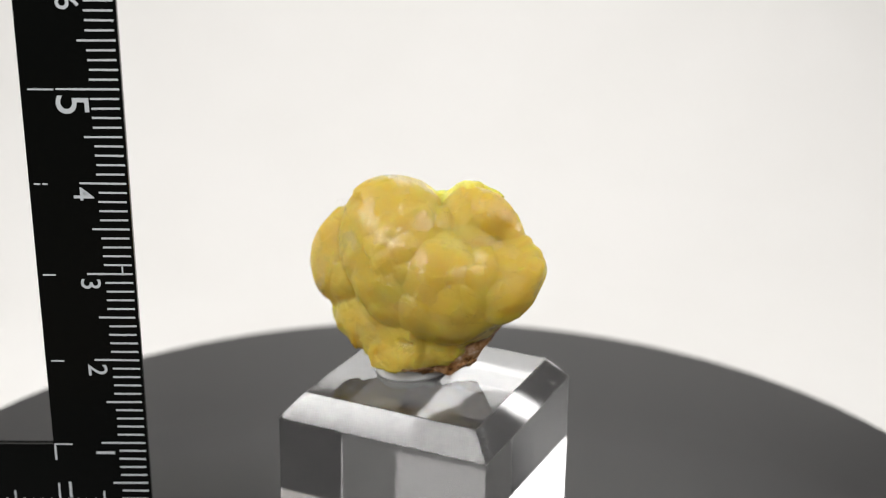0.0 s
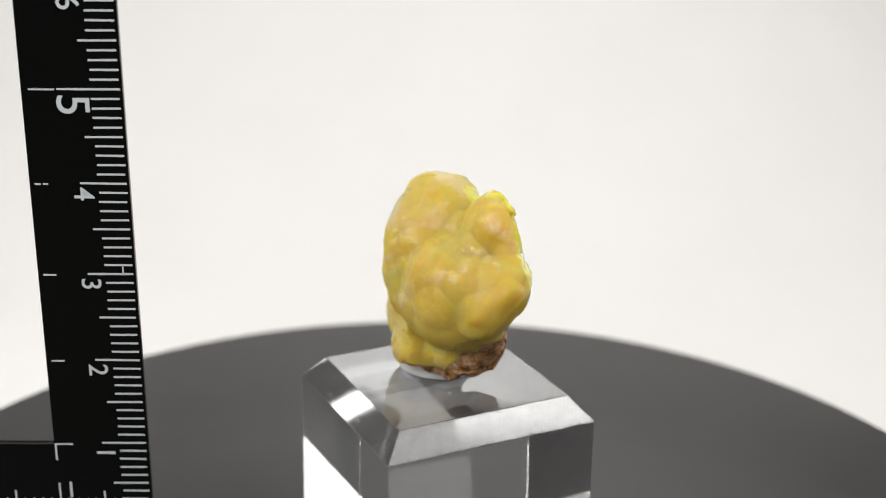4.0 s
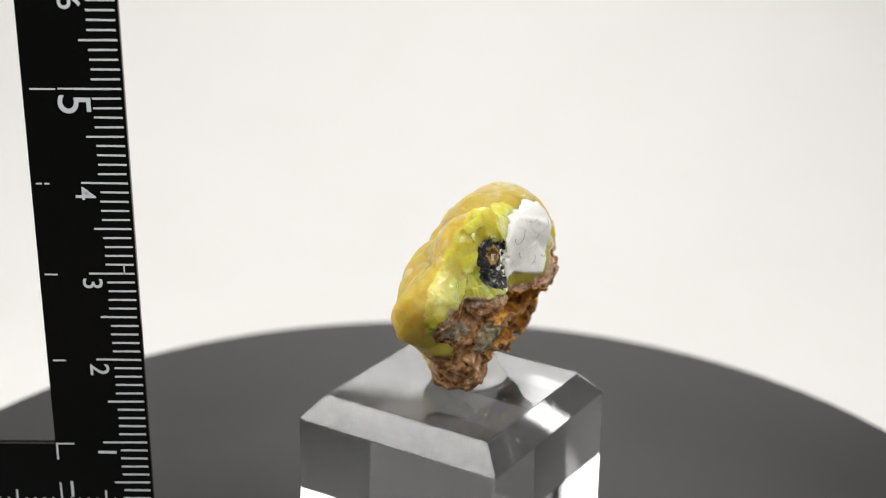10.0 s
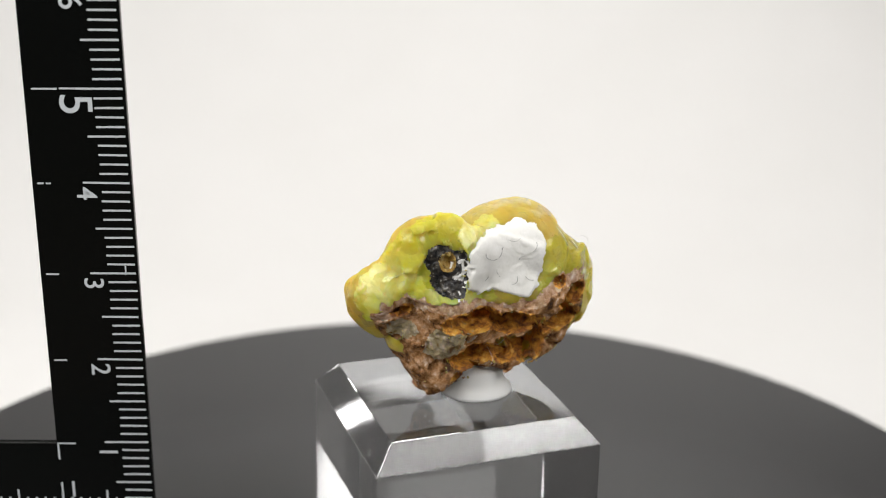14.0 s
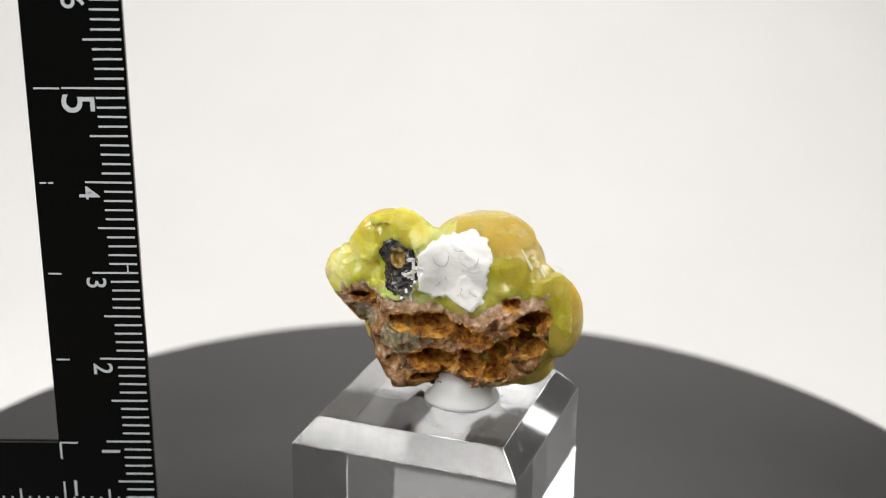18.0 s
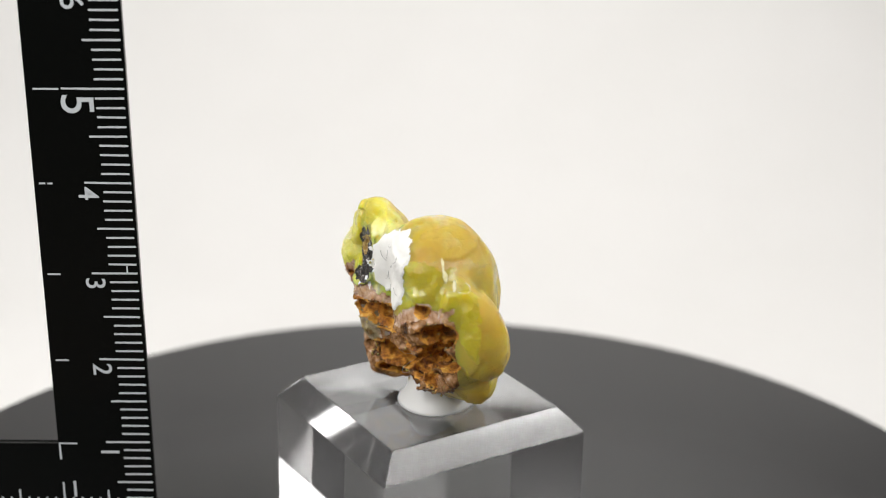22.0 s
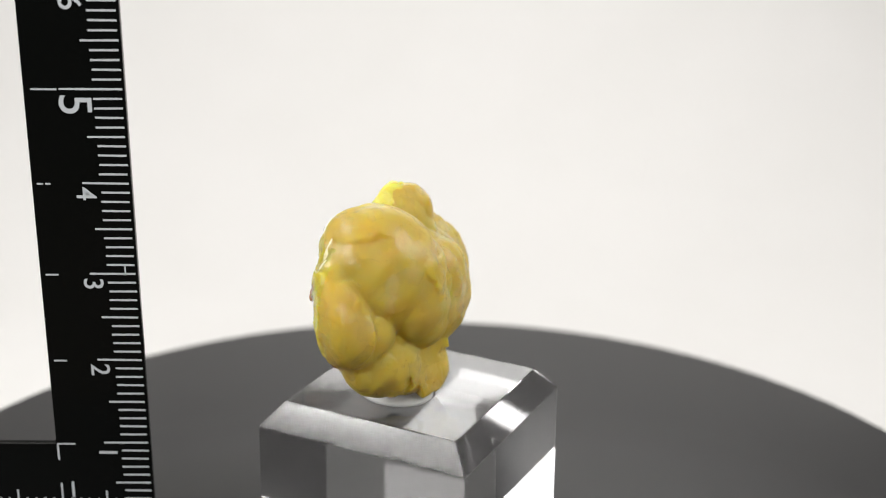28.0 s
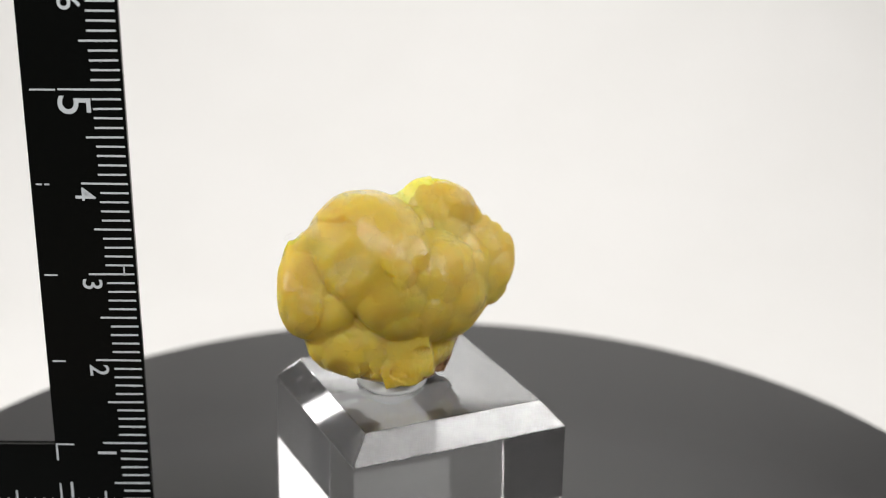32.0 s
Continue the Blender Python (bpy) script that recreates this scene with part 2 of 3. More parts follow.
backdrop = part("backdrop", sweep(), M_PAPER, smooth=True)
backdrop.modifiers.new("thickness", "SOLIDIFY").thickness = 0.0006
tagged(backdrop, "seamless white paper sweep rising behind the turntable", "backdrop", kind="structure")
# Unseen white panels added high at the sides and overhead to bounce light.
for side, x in (("left", -0.384), ("right", 0.384)):
    tagged(part("bounce_panel_" + side, box(x - 0.002, -0.10, 0.20, x + 0.002, 0.33, 0.40), M_PAPER), "unseen white side panel added to bounce light", "wall", kind="structure")
    # Unseen dark panels added low at the sides, to dim what the block reflects.
    tagged(part("dim_panel_" + side, box(x - 0.002, -0.10, FLOOR, x + 0.002, 0.33, 0.199), M_DIM_PANEL), "unseen grey side panel added to dim reflections", "wall", kind="structure")
tagged(part("ceiling", box(-0.386, -0.10, 0.402, 0.386, 0.33, 0.406), M_PAPER), "unseen white roof panel added to bounce light", "ceiling", kind="structure")

tagged(part("table", box(-1.2, -1.0, FLOOR - 0.031, 1.2, 1.0, FLOOR - 0.001, 0.002), M_TABLE), "dark wooden table under the paper sweep", "table", kind="structure")

# ---- turntable ----
R = 0.0733
turntable = tagged(new("turntable"), "round matte black motorised display turntable on white paper", "turntable")
part("platter", lathe([(0, -0.004), (R - 0.001, -0.004), (R, -0.0034), (R, -0.0006), (R - 0.0006, 0), (0, 0)], 180), M_DISC, turntable, "black disc with a low-sheen top", True)

part("base", lathe([(0, FLOOR + 0.0005), (0.062, FLOOR + 0.0005), (0.064, FLOOR + 0.003), (0.064, -0.009), (0.062, -0.0075), (0.02, -0.0075), (0.02, -0.0045), (0, -0.0045)], 120), M_DISC, turntable, "round black plastic base", True)

# ---- clear block ----
BLOCK_POSE = pose(0, 0, 0, 0, 0, -114.72) @ pose(-2.02 * MM, -1.30 * MM, 0)


def clear_block():
    half, inner, low, top = 12.5 * MM, 10.29 * MM, 20.0 * MM, 22.68 * MM
    bm = bmesh.new()
    rings = []
    for h, z in ((half, 2.1 * MM), (half, low), (inner, top)):
        rings.append([bm.verts.new((sx * h, sy * h, z)) for sx, sy in ((-1, -1), (1, -1), (1, 1), (-1, 1))])
    for a, b in zip(rings, rings[1:]):
        for i in range(4):
            bm.faces.new((a[i], a[(i + 1) % 4], b[(i + 1) % 4], b[i]))
    bm.faces.new(rings[0][::-1])
    bm.faces.new(rings[2])
    bmesh.ops.bevel(bm, geom=list(bm.edges), offset=0.00005, segments=1, affect="EDGES", profile=0.5)
    for f in bm.faces:
        f.normal_update()
        f.material_index = int(0.3 < f.normal.z < 0.9)
    bmesh.ops.transform(bm, matrix=BLOCK_POSE, verts=bm.verts)
    return bm


block = tagged(part("display_block", clear_block(), M_BLOCK), "clear acrylic block with sloping top edges on the turntable", "display stand")
block.data.materials.append(M_BEVEL)
part("foot_pad", box(-0.0065, -0.0065, 0.00002, 0.0065, 0.0065, 0.00208, 0.0003), M_DISC, block, "thin black rubber pad").data.transform(BLOCK_POSE)

# ---- specimen ----
# The rounded bodies that the specimen has grown from, in mm: place, half axes, turn (rotation vector).
# Bodies of one group melt together; the groups meet in creases.
MAIN_BODIES = (
    ((0.5, 2.6, 32.7), (8.2, 6.1, 7.1), (0.34, 0.10, -0.31)),
    ((-2.3, 4.3, 38.6), (6.2, 4.1, 6.2), (-0.72, -0.11, 0.20)),
    ((8.3, -0.0, 34.1), (3.5, 4.9, 2.1), (0.85, -0.49, -1.34)),
    ((-5.1, 6.4, 40.9), (5.6, 5.4, 3.7), (0.16, -0.17, -0.20)),
    ((9.5, 0.6, 36.8), (1.9, 2.8, 2.7), (0.07, 0.42, 1.00)),
    ((3.1, 1.3, 36.4), (5.4, 4.3, 3.2), (0.13, -0.03, -0.11)),
    ((-6.8, 4.5, 35.7), (3.1, 4.3, 6.6), (0.19, -0.07, 0.22)),
    ((-5.5, 7.8, 37.7), (5.2, 4.3, 7.1), (0.42, -0.14, -0.10)),
    ((3.9, 4.9, 37.9), (2.8, 3.0, 5.5), (0.39, -0.20, 0.17)),
    ((-6.3, 3.6, 38.0), (3.9, 3.9, 3.9), (0.0, 0.0, 0.1)),
    ((-4.7, 1.5, 31.9), (2.7, 2.7, 2.7), (0.0, 0.0, 0.1)),
)
SIDE_BODIES = (
    ((-10.2, 9.2, 34.5), (4.1, 2.9, 5.9), (-0.24, 0.19, -0.05)),
    ((-8.8, 6.7, 32.7), (2.9, 2.9, 2.9), (0.0, 0.0, 0.1)),
)
UPPER_BODIES = (
    ((4.6, 4.0, 41.4), (4.3, 2.5, 3.2), (0.02, -0.10, -0.45)),
    ((7.6, 2.5, 39.6), (2.6, 1.6, 4.4), (-0.11, -0.46, -0.21)),
    ((3.2, 6.1, 41.6), (3.0, 1.3, 3.6), (0.26, 0.61, -0.52)),
    ((8.7, 2.2, 38.0), (2.1, 2.1, 2.4), (0.0, 0.0, 0.1)),
)
LOWER_BODIES = (
    ((1.1, 2.8, 27.7), (6.3, 3.4, 4.4), (-0.60, -0.25, 0.11)),
    ((-6.3, 4.4, 28.0), (3.1, 3.1, 4.0), (-0.33, -0.19, -0.01)),
    ((-3.6, 3.3, 26.2), (2.1, 4.4, 3.6), (2.29, 0.19, 3.14)),
    ((2.4, 3.7, 25.8), (3.0, 1.7, 3.7), (-1.02, 0.41, 0.09)),
    ((-6.5, 7.4, 30.4), (3.0, 5.6, 6.1), (0.08, -1.02, -1.52)),
    ((-4.6, 7.3, 30.2), (6.0, 0.9, 4.6), (0.36, 0.15, -0.45)),
    ((-8.2, 5.6, 27.9), (2.6, 2.6, 2.6), (0.0, 0.0, 0.1)),
)


def melt(d, e, blend):
    h = np.maximum(blend - np.abs(d - e), 0) / blend
    return np.minimum(d, e) - h * h * blend * 0.25


def bodies_field(p, blend, crease):
    """Signed distance, in mm, to the rounded bodies: blend rounds them within a group, crease between the groups."""
    whole = None
    for group, ease in ((MAIN_BODIES, 0.56), (SIDE_BODIES, 0.1), (UPPER_BODIES, 0.2), (LOWER_BODIES, 0.2)):
        d = None
        for c, r, w in group:
            turn = np.array(Matrix.Rotation(Vector(w).length, 3, Vector(w)), p.dtype)
            q = (p - np.array(c, p.dtype)) @ turn
            r = np.array(r, p.dtype)
            k = np.sqrt(((q / r) ** 2).sum(-1))
            e = k * (k - 1) / (np.sqrt(((q / r ** 2) ** 2).sum(-1)) + 1e-6)
            d = e if d is None else melt(d, e, blend * (1.3 if group is MAIN_BODIES else 1.0))
        d = d + ease
        whole = d if whole is None else melt(whole, d, crease)
    return whole


def skin(d, low, step):
    """The surface where the field d on a grid is zero: vertices (mm) and quads."""
    inside = d < 0
    n = d.shape
    total = np.zeros((n[0] - 1, n[1] - 1, n[2] - 1, 3))
    count = np.zeros(total.shape[:3])
    corner = [(i, j, k) for i in (0, 1) for j in (0, 1) for k in (0, 1)]

    def cut(a, c):
        return a[c[0]:n[0] - 1 + c[0], c[1]:n[1] - 1 + c[1], c[2]:n[2] - 1 + c[2]]
    for a in corner:
        for axis in range(3):
            if a[axis]:
                continue
            b = tuple(1 if q == axis else a[q] for q in range(3))
            da, db = cut(d, a), cut(d, b)
            cross = (da < 0) != (db < 0)
            t = np.where(cross, da / np.where(cross, da - db, 1), 0)
            for q in range(3):
                total[..., q] += np.where(cross, a[q] + (t if q == axis else 0), 0)
            count += cross
    full = count > 0
    index = np.full(count.shape, -1)
    index[full] = np.arange(full.sum())
    at = np.argwhere(full)
    verts = (at + total[full] / count[full][:, None]) * step + np.array(low)
    quads = []
    for axis in range(3):
        u, v = [q for q in range(3) if q != axis]
        lo = [slice(1, n[q] - 1) for q in range(3)]
        hi = list(lo)
        lo[axis], hi[axis] = slice(0, n[axis] - 1), slice(1, n[axis])
        a, b = inside[tuple(lo)], inside[tuple(hi)]
        spots = np.argwhere(a != b)
        flip = a[a != b]
        off = np.array([1, 1, 1])
        off[axis] = 0
        c = spots + off
        du, dv = np.eye(3, dtype=int)[u], np.eye(3, dtype=int)[v]
        ring = [c, c - du, c - du - dv, c - dv]
        q = np.stack([index[tuple(r.T)] for r in ring], -1)
        if axis == 1:
            flip = ~flip
        q[~flip] = q[~flip][:, ::-1]
        quads.append(q)
    return verts, np.concatenate(quads)


# Domes that overlap like scales on the crust: place, radius, rise over the body.
UPPER_DOMES = (
    (-8.7, 4.5, 42.0, 5.8, 0.34), (-8.5, 1.5, 39.0, 2.8, 0.36), (-5.4, -0.1, 39.2, 1.9, 0.30), (-2.8, -0.4, 39.4, 2.1, 0.30),
    (-5.0, -1.0, 37.2, 1.7, 0.28), (1.4, -0.5, 39.5, 2.3, 0.32), (4.6, 0.8, 39.9, 2.1, 0.30), (5.5, -1.0, 38.6, 1.6, 0.28),
    (-2.3, 1.4, 41.8, 3.9, 0.36), (-1.6, 3.2, 43.2, 2.6, 0.30), (-3.4, 4.6, 44.5, 2.4, 0.26), (-1.8, 6.5, 44.3, 2.1, 0.28),
    (-5.4, 5.5, 44.8, 2.5, 0.26), (-6.6, 8.4, 44.3, 2.6, 0.28), (0.6, 2.4, 41.4, 1.5, 0.26), 
    (2.5, 2.7, 42.5, 2.6, 0.30), (-5.2, 1.3, 41.3, 1.9, 0.28),
)
FRONT_DOMES = (
    (-0.8, -3.0, 35.2, 4.2, 0.50), (-7.2, -0.3, 34.1, 3.1, 0.32), (-9.5, 3.2, 34.5, 2.7, 0.30), (-4.9, -1.6, 34.4, 1.9, 0.30),
    (-1.5, -2.7, 31.2, 2.7, 0.32), (2.5, -3.7, 32.4, 2.9, 0.34), (8.2, -2.3, 36.4, 3.8, 0.42), (7.2, -3.1, 33.6, 2.2, 0.27),
    (9.5, -3.2, 33.7, 2.0, 0.27), (10.5, -2.5, 34.5, 2.0, 0.28), (5.0, -3.1, 33.0, 1.8, 0.27), (2.0, -2.6, 37.6, 2.2, 0.34),
    (9.0, -1.0, 38.4, 2.4, 0.32), (10.0, -2.4, 36.6, 2.1, 0.27), (-10.6, 4.6, 37.2, 2.1, 0.36), (-3.6, -1.6, 36.6, 1.6, 0.26),
    (4.6, -2.6, 35.6, 1.9, 0.28), (6.4, -1.9, 36.9, 1.5, 0.26),
)
SIDE_DOMES = (
    (-13.3, 8.0, 36.6, 3.9, 0.34), (-12.9, 6.4, 33.0, 2.7, 0.30), (-14.1, 8.9, 33.0, 2.7, 0.32), (-11.3, 4.9, 32.4, 2.1, 0.30),
    (-13.6, 10.3, 36.2, 2.8, 0.26), (-10.1, 3.6, 28.7, 2.8, 0.36), (-9.4, 3.2, 30.4, 2.1, 0.30), (-7.7, 1.6, 28.3, 2.2, 0.30),
    (-10.9, 5.5, 28.0, 2.3, 0.30), (-11.6, 6.0, 30.6, 1.8, 0.26),
)
# Broad swellings (+) and flat places (-) of the whole body: place, reach, height.
FILLS = (
    (6.3, 1.8, 29.2, 3.2, 0.9),     (-9.4, 1.6, 41.2, 7.5, -1.5), (-5.0, 11.5, 34.5, 7.0, 0.9), (2.0, -2.4, 30.4, 5.5, 0.85), (9.0, -2.0, 33.0, 4.0, 0.7),
    (5.2, 6.9, 33.0, 5.0, 0.8), (5.4, 1.0, 41.4, 2.8, 0.6), (-4.0, 10.6, 42.8, 5.0, 0.7), (1.6, 4.9, 24.0, 4.0, -0.8),
    (-10.0, 4.6, 26.5, 4.0, -0.6), (-3.0, -0.4, 39.8, 5.0, 0.25), (-10.8, 3.0, 38.5, 3.5, -0.5), (-6.6, 7.2, 25.3, 3.0, -0.5),
    (-9.4, 10.8, 39.6, 3.5, 0.5), (-10.7, 7.6, 27.4, 3.0, 0.7), (4.3, 4.7, 25.0, 2.6, 0.7), (10.2, 3.2, 39.2, 2.4, -0.7), (-6.8, 11.8, 30.6, 2.6, -0.6),
)
# Hollows in the matrix: across, up, half width, half height, depth.
HOLLOWS = (
    (-7.2, 34.9, 1.26, 0.54, 1.8), (-2.1, 33.4, 1.84, 1.08, 2.5), (0.7, 33.0, 2.64, 1.38, 3.4), (4.8, 32.4, 2.76, 1.5, 4.8),
    (11.0, 34.5, 1.84, 1.14, 3.9), (10.5, 31.9, 2.42, 1.56, 4.6), (1.0, 28.6, 2.99, 1.44, 4.4), (4.8, 28.9, 1.72, 1.8, 3.2),
    (7.4, 28.9, 1.61, 2.28, 4.4), (8.4, 31.3, 1.15, 1.2, 3.2), (0.4, 26.2, 2.99, 0.84, 2.5), (12.2, 35.2, 1.15, 0.96, 2.3),
    (9.3, 36.9, 0.8, 0.6, 1.4),
)
ORE_POCKET = (-2.9, 40.1, 0.6, 0.8, 0.7)
# Outlines on the back, as (across, up): the white coat and the dark ore.
WHITE_COAT = ((-1.0, 40.9), (0.5, 42.1), (3.2, 43.4), (5.1, 43.9), (6.6, 43.3), (7.2, 41.9), (6.6, 39.4), (6.4, 36.9), (5.3, 35.7), (3.3, 36.1), (0.6, 35.8), (-0.8, 36.8), (-0.6, 39.2))
DARK_ORE = ((-4.6, 41.5), (-3.7, 42.0), (-2.4, 41.6), (-1.0, 41.1), (-0.4, 39.8), (-0.7, 37.8), (-1.7, 36.6), (-2.9, 36.2), (-4.0, 36.7), (-4.9, 37.8), (-5.1, 39.7))
# A broken angular chunk under the front: its two faces' directions and reach.
CHUNK_FRONT, CHUNK_SIDE = np.array((-0.62, -0.76, 0.18)), np.array((0.62, -0.77, 0.15))

LATTICE = np.random.default_rng(5).random((32, 32, 32))


def grain(p, size, shift=0.0):
    """Smooth noise from -1 to 1 with lumps of that size, in mm."""
    q = p / size + shift + 100.0
    i = np.floor(q).astype(int)
    f = q - i
    f = f * f * (3 - 2 * f)
    out = 0
    for a in (0, 1):
        for b in (0, 1):
            for c in (0, 1):
                w = (f[:, 0] if a else 1 - f[:, 0]) * (f[:, 1] if b else 1 - f[:, 1]) * (f[:, 2] if c else 1 - f[:, 2])
                out = out + w * LATTICE[(i[:, 0] + a) % 32, (i[:, 1] + b) % 32, (i[:, 2] + c) % 32]
    return out * 2 - 1


def shards(p, size, shift=0.0):
    """Flat tilted facets, as on a broken face: a plane for each cell of that size."""
    q = p / size + shift + 50.0
    base = np.floor(q).astype(int)
    best = np.full(len(p), 1e9)
    height = np.zeros(len(p))
    for a in (-1, 0, 1):
        for b in (-1, 0, 1):
            for c in (-1, 0, 1):
                cell = base + (a, b, c)
                k = tuple((cell % 32).T)
                k2 = tuple(((cell + 11) % 32).T)
                k3 = tuple(((cell + 19) % 32).T)
                r = np.stack([LATTICE[k], LATTICE[k2], LATTICE[k3]], -1)
                d = q - cell - r
                e = (d * d).sum(-1)
                tilt = (d * (r[:, ::-1] - 0.5)).sum(-1) * 2.0
                near = e < best
                best = np.where(near, e, best)
                height = np.where(near, tilt, height)
    return height


def scales(p, size):
    """Rounded caps, 1 at the middle of each cell of that size and 0 at its rim, which meet in creases."""
    q = p / size + 70.0
    base = np.floor(q).astype(int)
    best = np.full(len(p), 1e9)
    for a in (-1, 0, 1):
        for b in (-1, 0, 1):
            for c in (-1, 0, 1):
                cell = base + (a, b, c)
                r = np.stack([LATTICE[tuple(((cell + k) % 32).T)] for k in (0, 7, 23)], -1)
                best = np.minimum(best, ((q - cell - r) ** 2).sum(-1))
    return np.clip(1 - best / 0.55, 0, 1)


def in_outline(u, z, outline):
    """Distance inside (+) or outside (-) of a closed outline."""
    inside = np.zeros(len(u), bool)
    best = np.full(len(u), 1e9)
    for (u0, z0), (u1, z1) in zip(outline, outline[1:] + outline[:1]):
        hit = (z0 > z) != (z1 > z)
        inside ^= hit & (u < u0 + (z - z0) * (u1 - u0) / ((z1 - z0) or 1e-9))
        t = np.clip(((u - u0) * (u1 - u0) + (z - z0) * (z1 - z0)) / ((u1 - u0) ** 2 + (z1 - z0) ** 2), 0, 1)
        best = np.minimum(best, np.hypot(u - u0 - t * (u1 - u0), z - z0 - t * (z1 - z0)))
    return np.where(inside, best, -best)


def hollow(p, h):
    """Distance to a pocket that opens towards the back of the specimen."""
    across, up, wide, high, deep, face = h
    u = -0.965 * p[:, 0] + 0.262 * p[:, 1] - across
    v = 0.262 * p[:, 0] + 0.965 * p[:, 1] - face
    w = p[:, 2] - up
    k = np.sqrt((u / wide) ** 2 + (v / deep) ** 2 + (w / high) ** 2)
    g = np.sqrt((u / wide ** 2) ** 2 + (v / deep ** 2) ** 2 + (w / high ** 2) ** 2) + 1e-9
    return k * (k - 1) / g


def chunk(p):
    """Distance to the angular chunk."""
    a, b = p @ CHUNK_FRONT, p @ CHUNK_SIDE
    sides = (a - 8.0, 3.0 - a, b - 3.9, -b - 1.4, 24.3 - p[:, 2] + 0.12 * p[:, 0] + 0.5, p[:, 2] - 29.6)
    return functools.reduce(np.maximum, sides)


def soft(x, width):
    x = np.clip(x / width, 0, 1)
    return x * x * (3 - 2 * x)


def zones(p):
    """How far each place lies inside the matrix, the broken face, the white coat, the dark ore and the quartz, in mm."""
    u, v, z = -0.965 * p[:, 0] + 0.262 * p[:, 1], 0.262 * p[:, 0] + 0.965 * p[:, 1], p[:, 2]
    wob = 0.45 * grain(p, 1.3) + 0.22 * grain(p, 0.5, 7.0)
    top = np.interp(u, (-10, -9, -7, -5, -3, 0, 3, 6, 8, 10, 13, 15), (35.0, 35.3, 36.5, 36.2, 35.7, 35.6, 35.0, 35.6, 36.9, 37.3, 37.0, 33.0))
    front = np.interp(u, (-11, -10, -8, -5.5, -3, 0, 2, 3, 6, 9, 11, 13, 13.6), (5.0, 4.3, 3.4, 1.9, 0.8, 0.9, 2.6, 3.6, 4.6, 5.8, 6.8, 8.4, 10.5))
    front = front + 2.4 * soft(31.8 - z, 1.6) * soft(-2.0 - u, 1.5)
    matrix = np.minimum(top - z, v - front) + wob
    low_rim = np.where((u > -7.5) & (u < 3), 24.9 - z + 0.6 * wob, -9)
    matrix = np.maximum(matrix, low_rim)
    broken = np.minimum(np.minimum(v - 3.5 - 0.32 * np.clip(z - 38, 0, 5), 3.0 - u), z - top + 1.5) + wob
    white = np.minimum(in_outline(u, z, WHITE_COAT), v - 6.0) + 0.6 * wob + 0.10 * grain(p, 0.35, 4.0)
    dark = np.minimum(in_outline(u, z, DARK_ORE), v - 4.5) + 1.2 * wob
    quartz = np.minimum(np.minimum(np.maximum(2.1 - np.hypot((u + 2.7) / 1.4, z - 30.9), 1.5 - np.hypot(u + 6.8, z - 32.6)), v - 3.0), matrix) + 1.2 * wob
    rim = np.minimum(np.minimum(0.95 - np.abs(z - top + 0.5), v - 5.0), 12.6 - u) + 1.8 * wob
    glassy = np.minimum(np.minimum(v - 7.4, u - 6.2), np.minimum(z - top + 1.0, 41.5 - z)) + wob
    return matrix, broken, white, dark, np.maximum(quartz, rim), glassy


STEP = 0.15
LOW, HIGH = np.array((-15.5, -5.5, 21.5)), np.array((13.5, 14.2, 46.0))


def body_at(body, at):
    """The field's value at a place in mm."""
    return body[tuple(np.round((np.array(at) - LOW) / STEP).astype(int))]


def face_of(body, u, z):
    """How far back the body reaches at (across, up)."""
    for v in np.arange(12.5, 0, -0.15):
        at = np.array((-0.965 * u + 0.262 * v, 0.262 * u + 0.965 * v, z))
        if (at > LOW).all() and (at < HIGH - STEP).all() and body_at(body, at) < 0:
            return v
    return 4.0


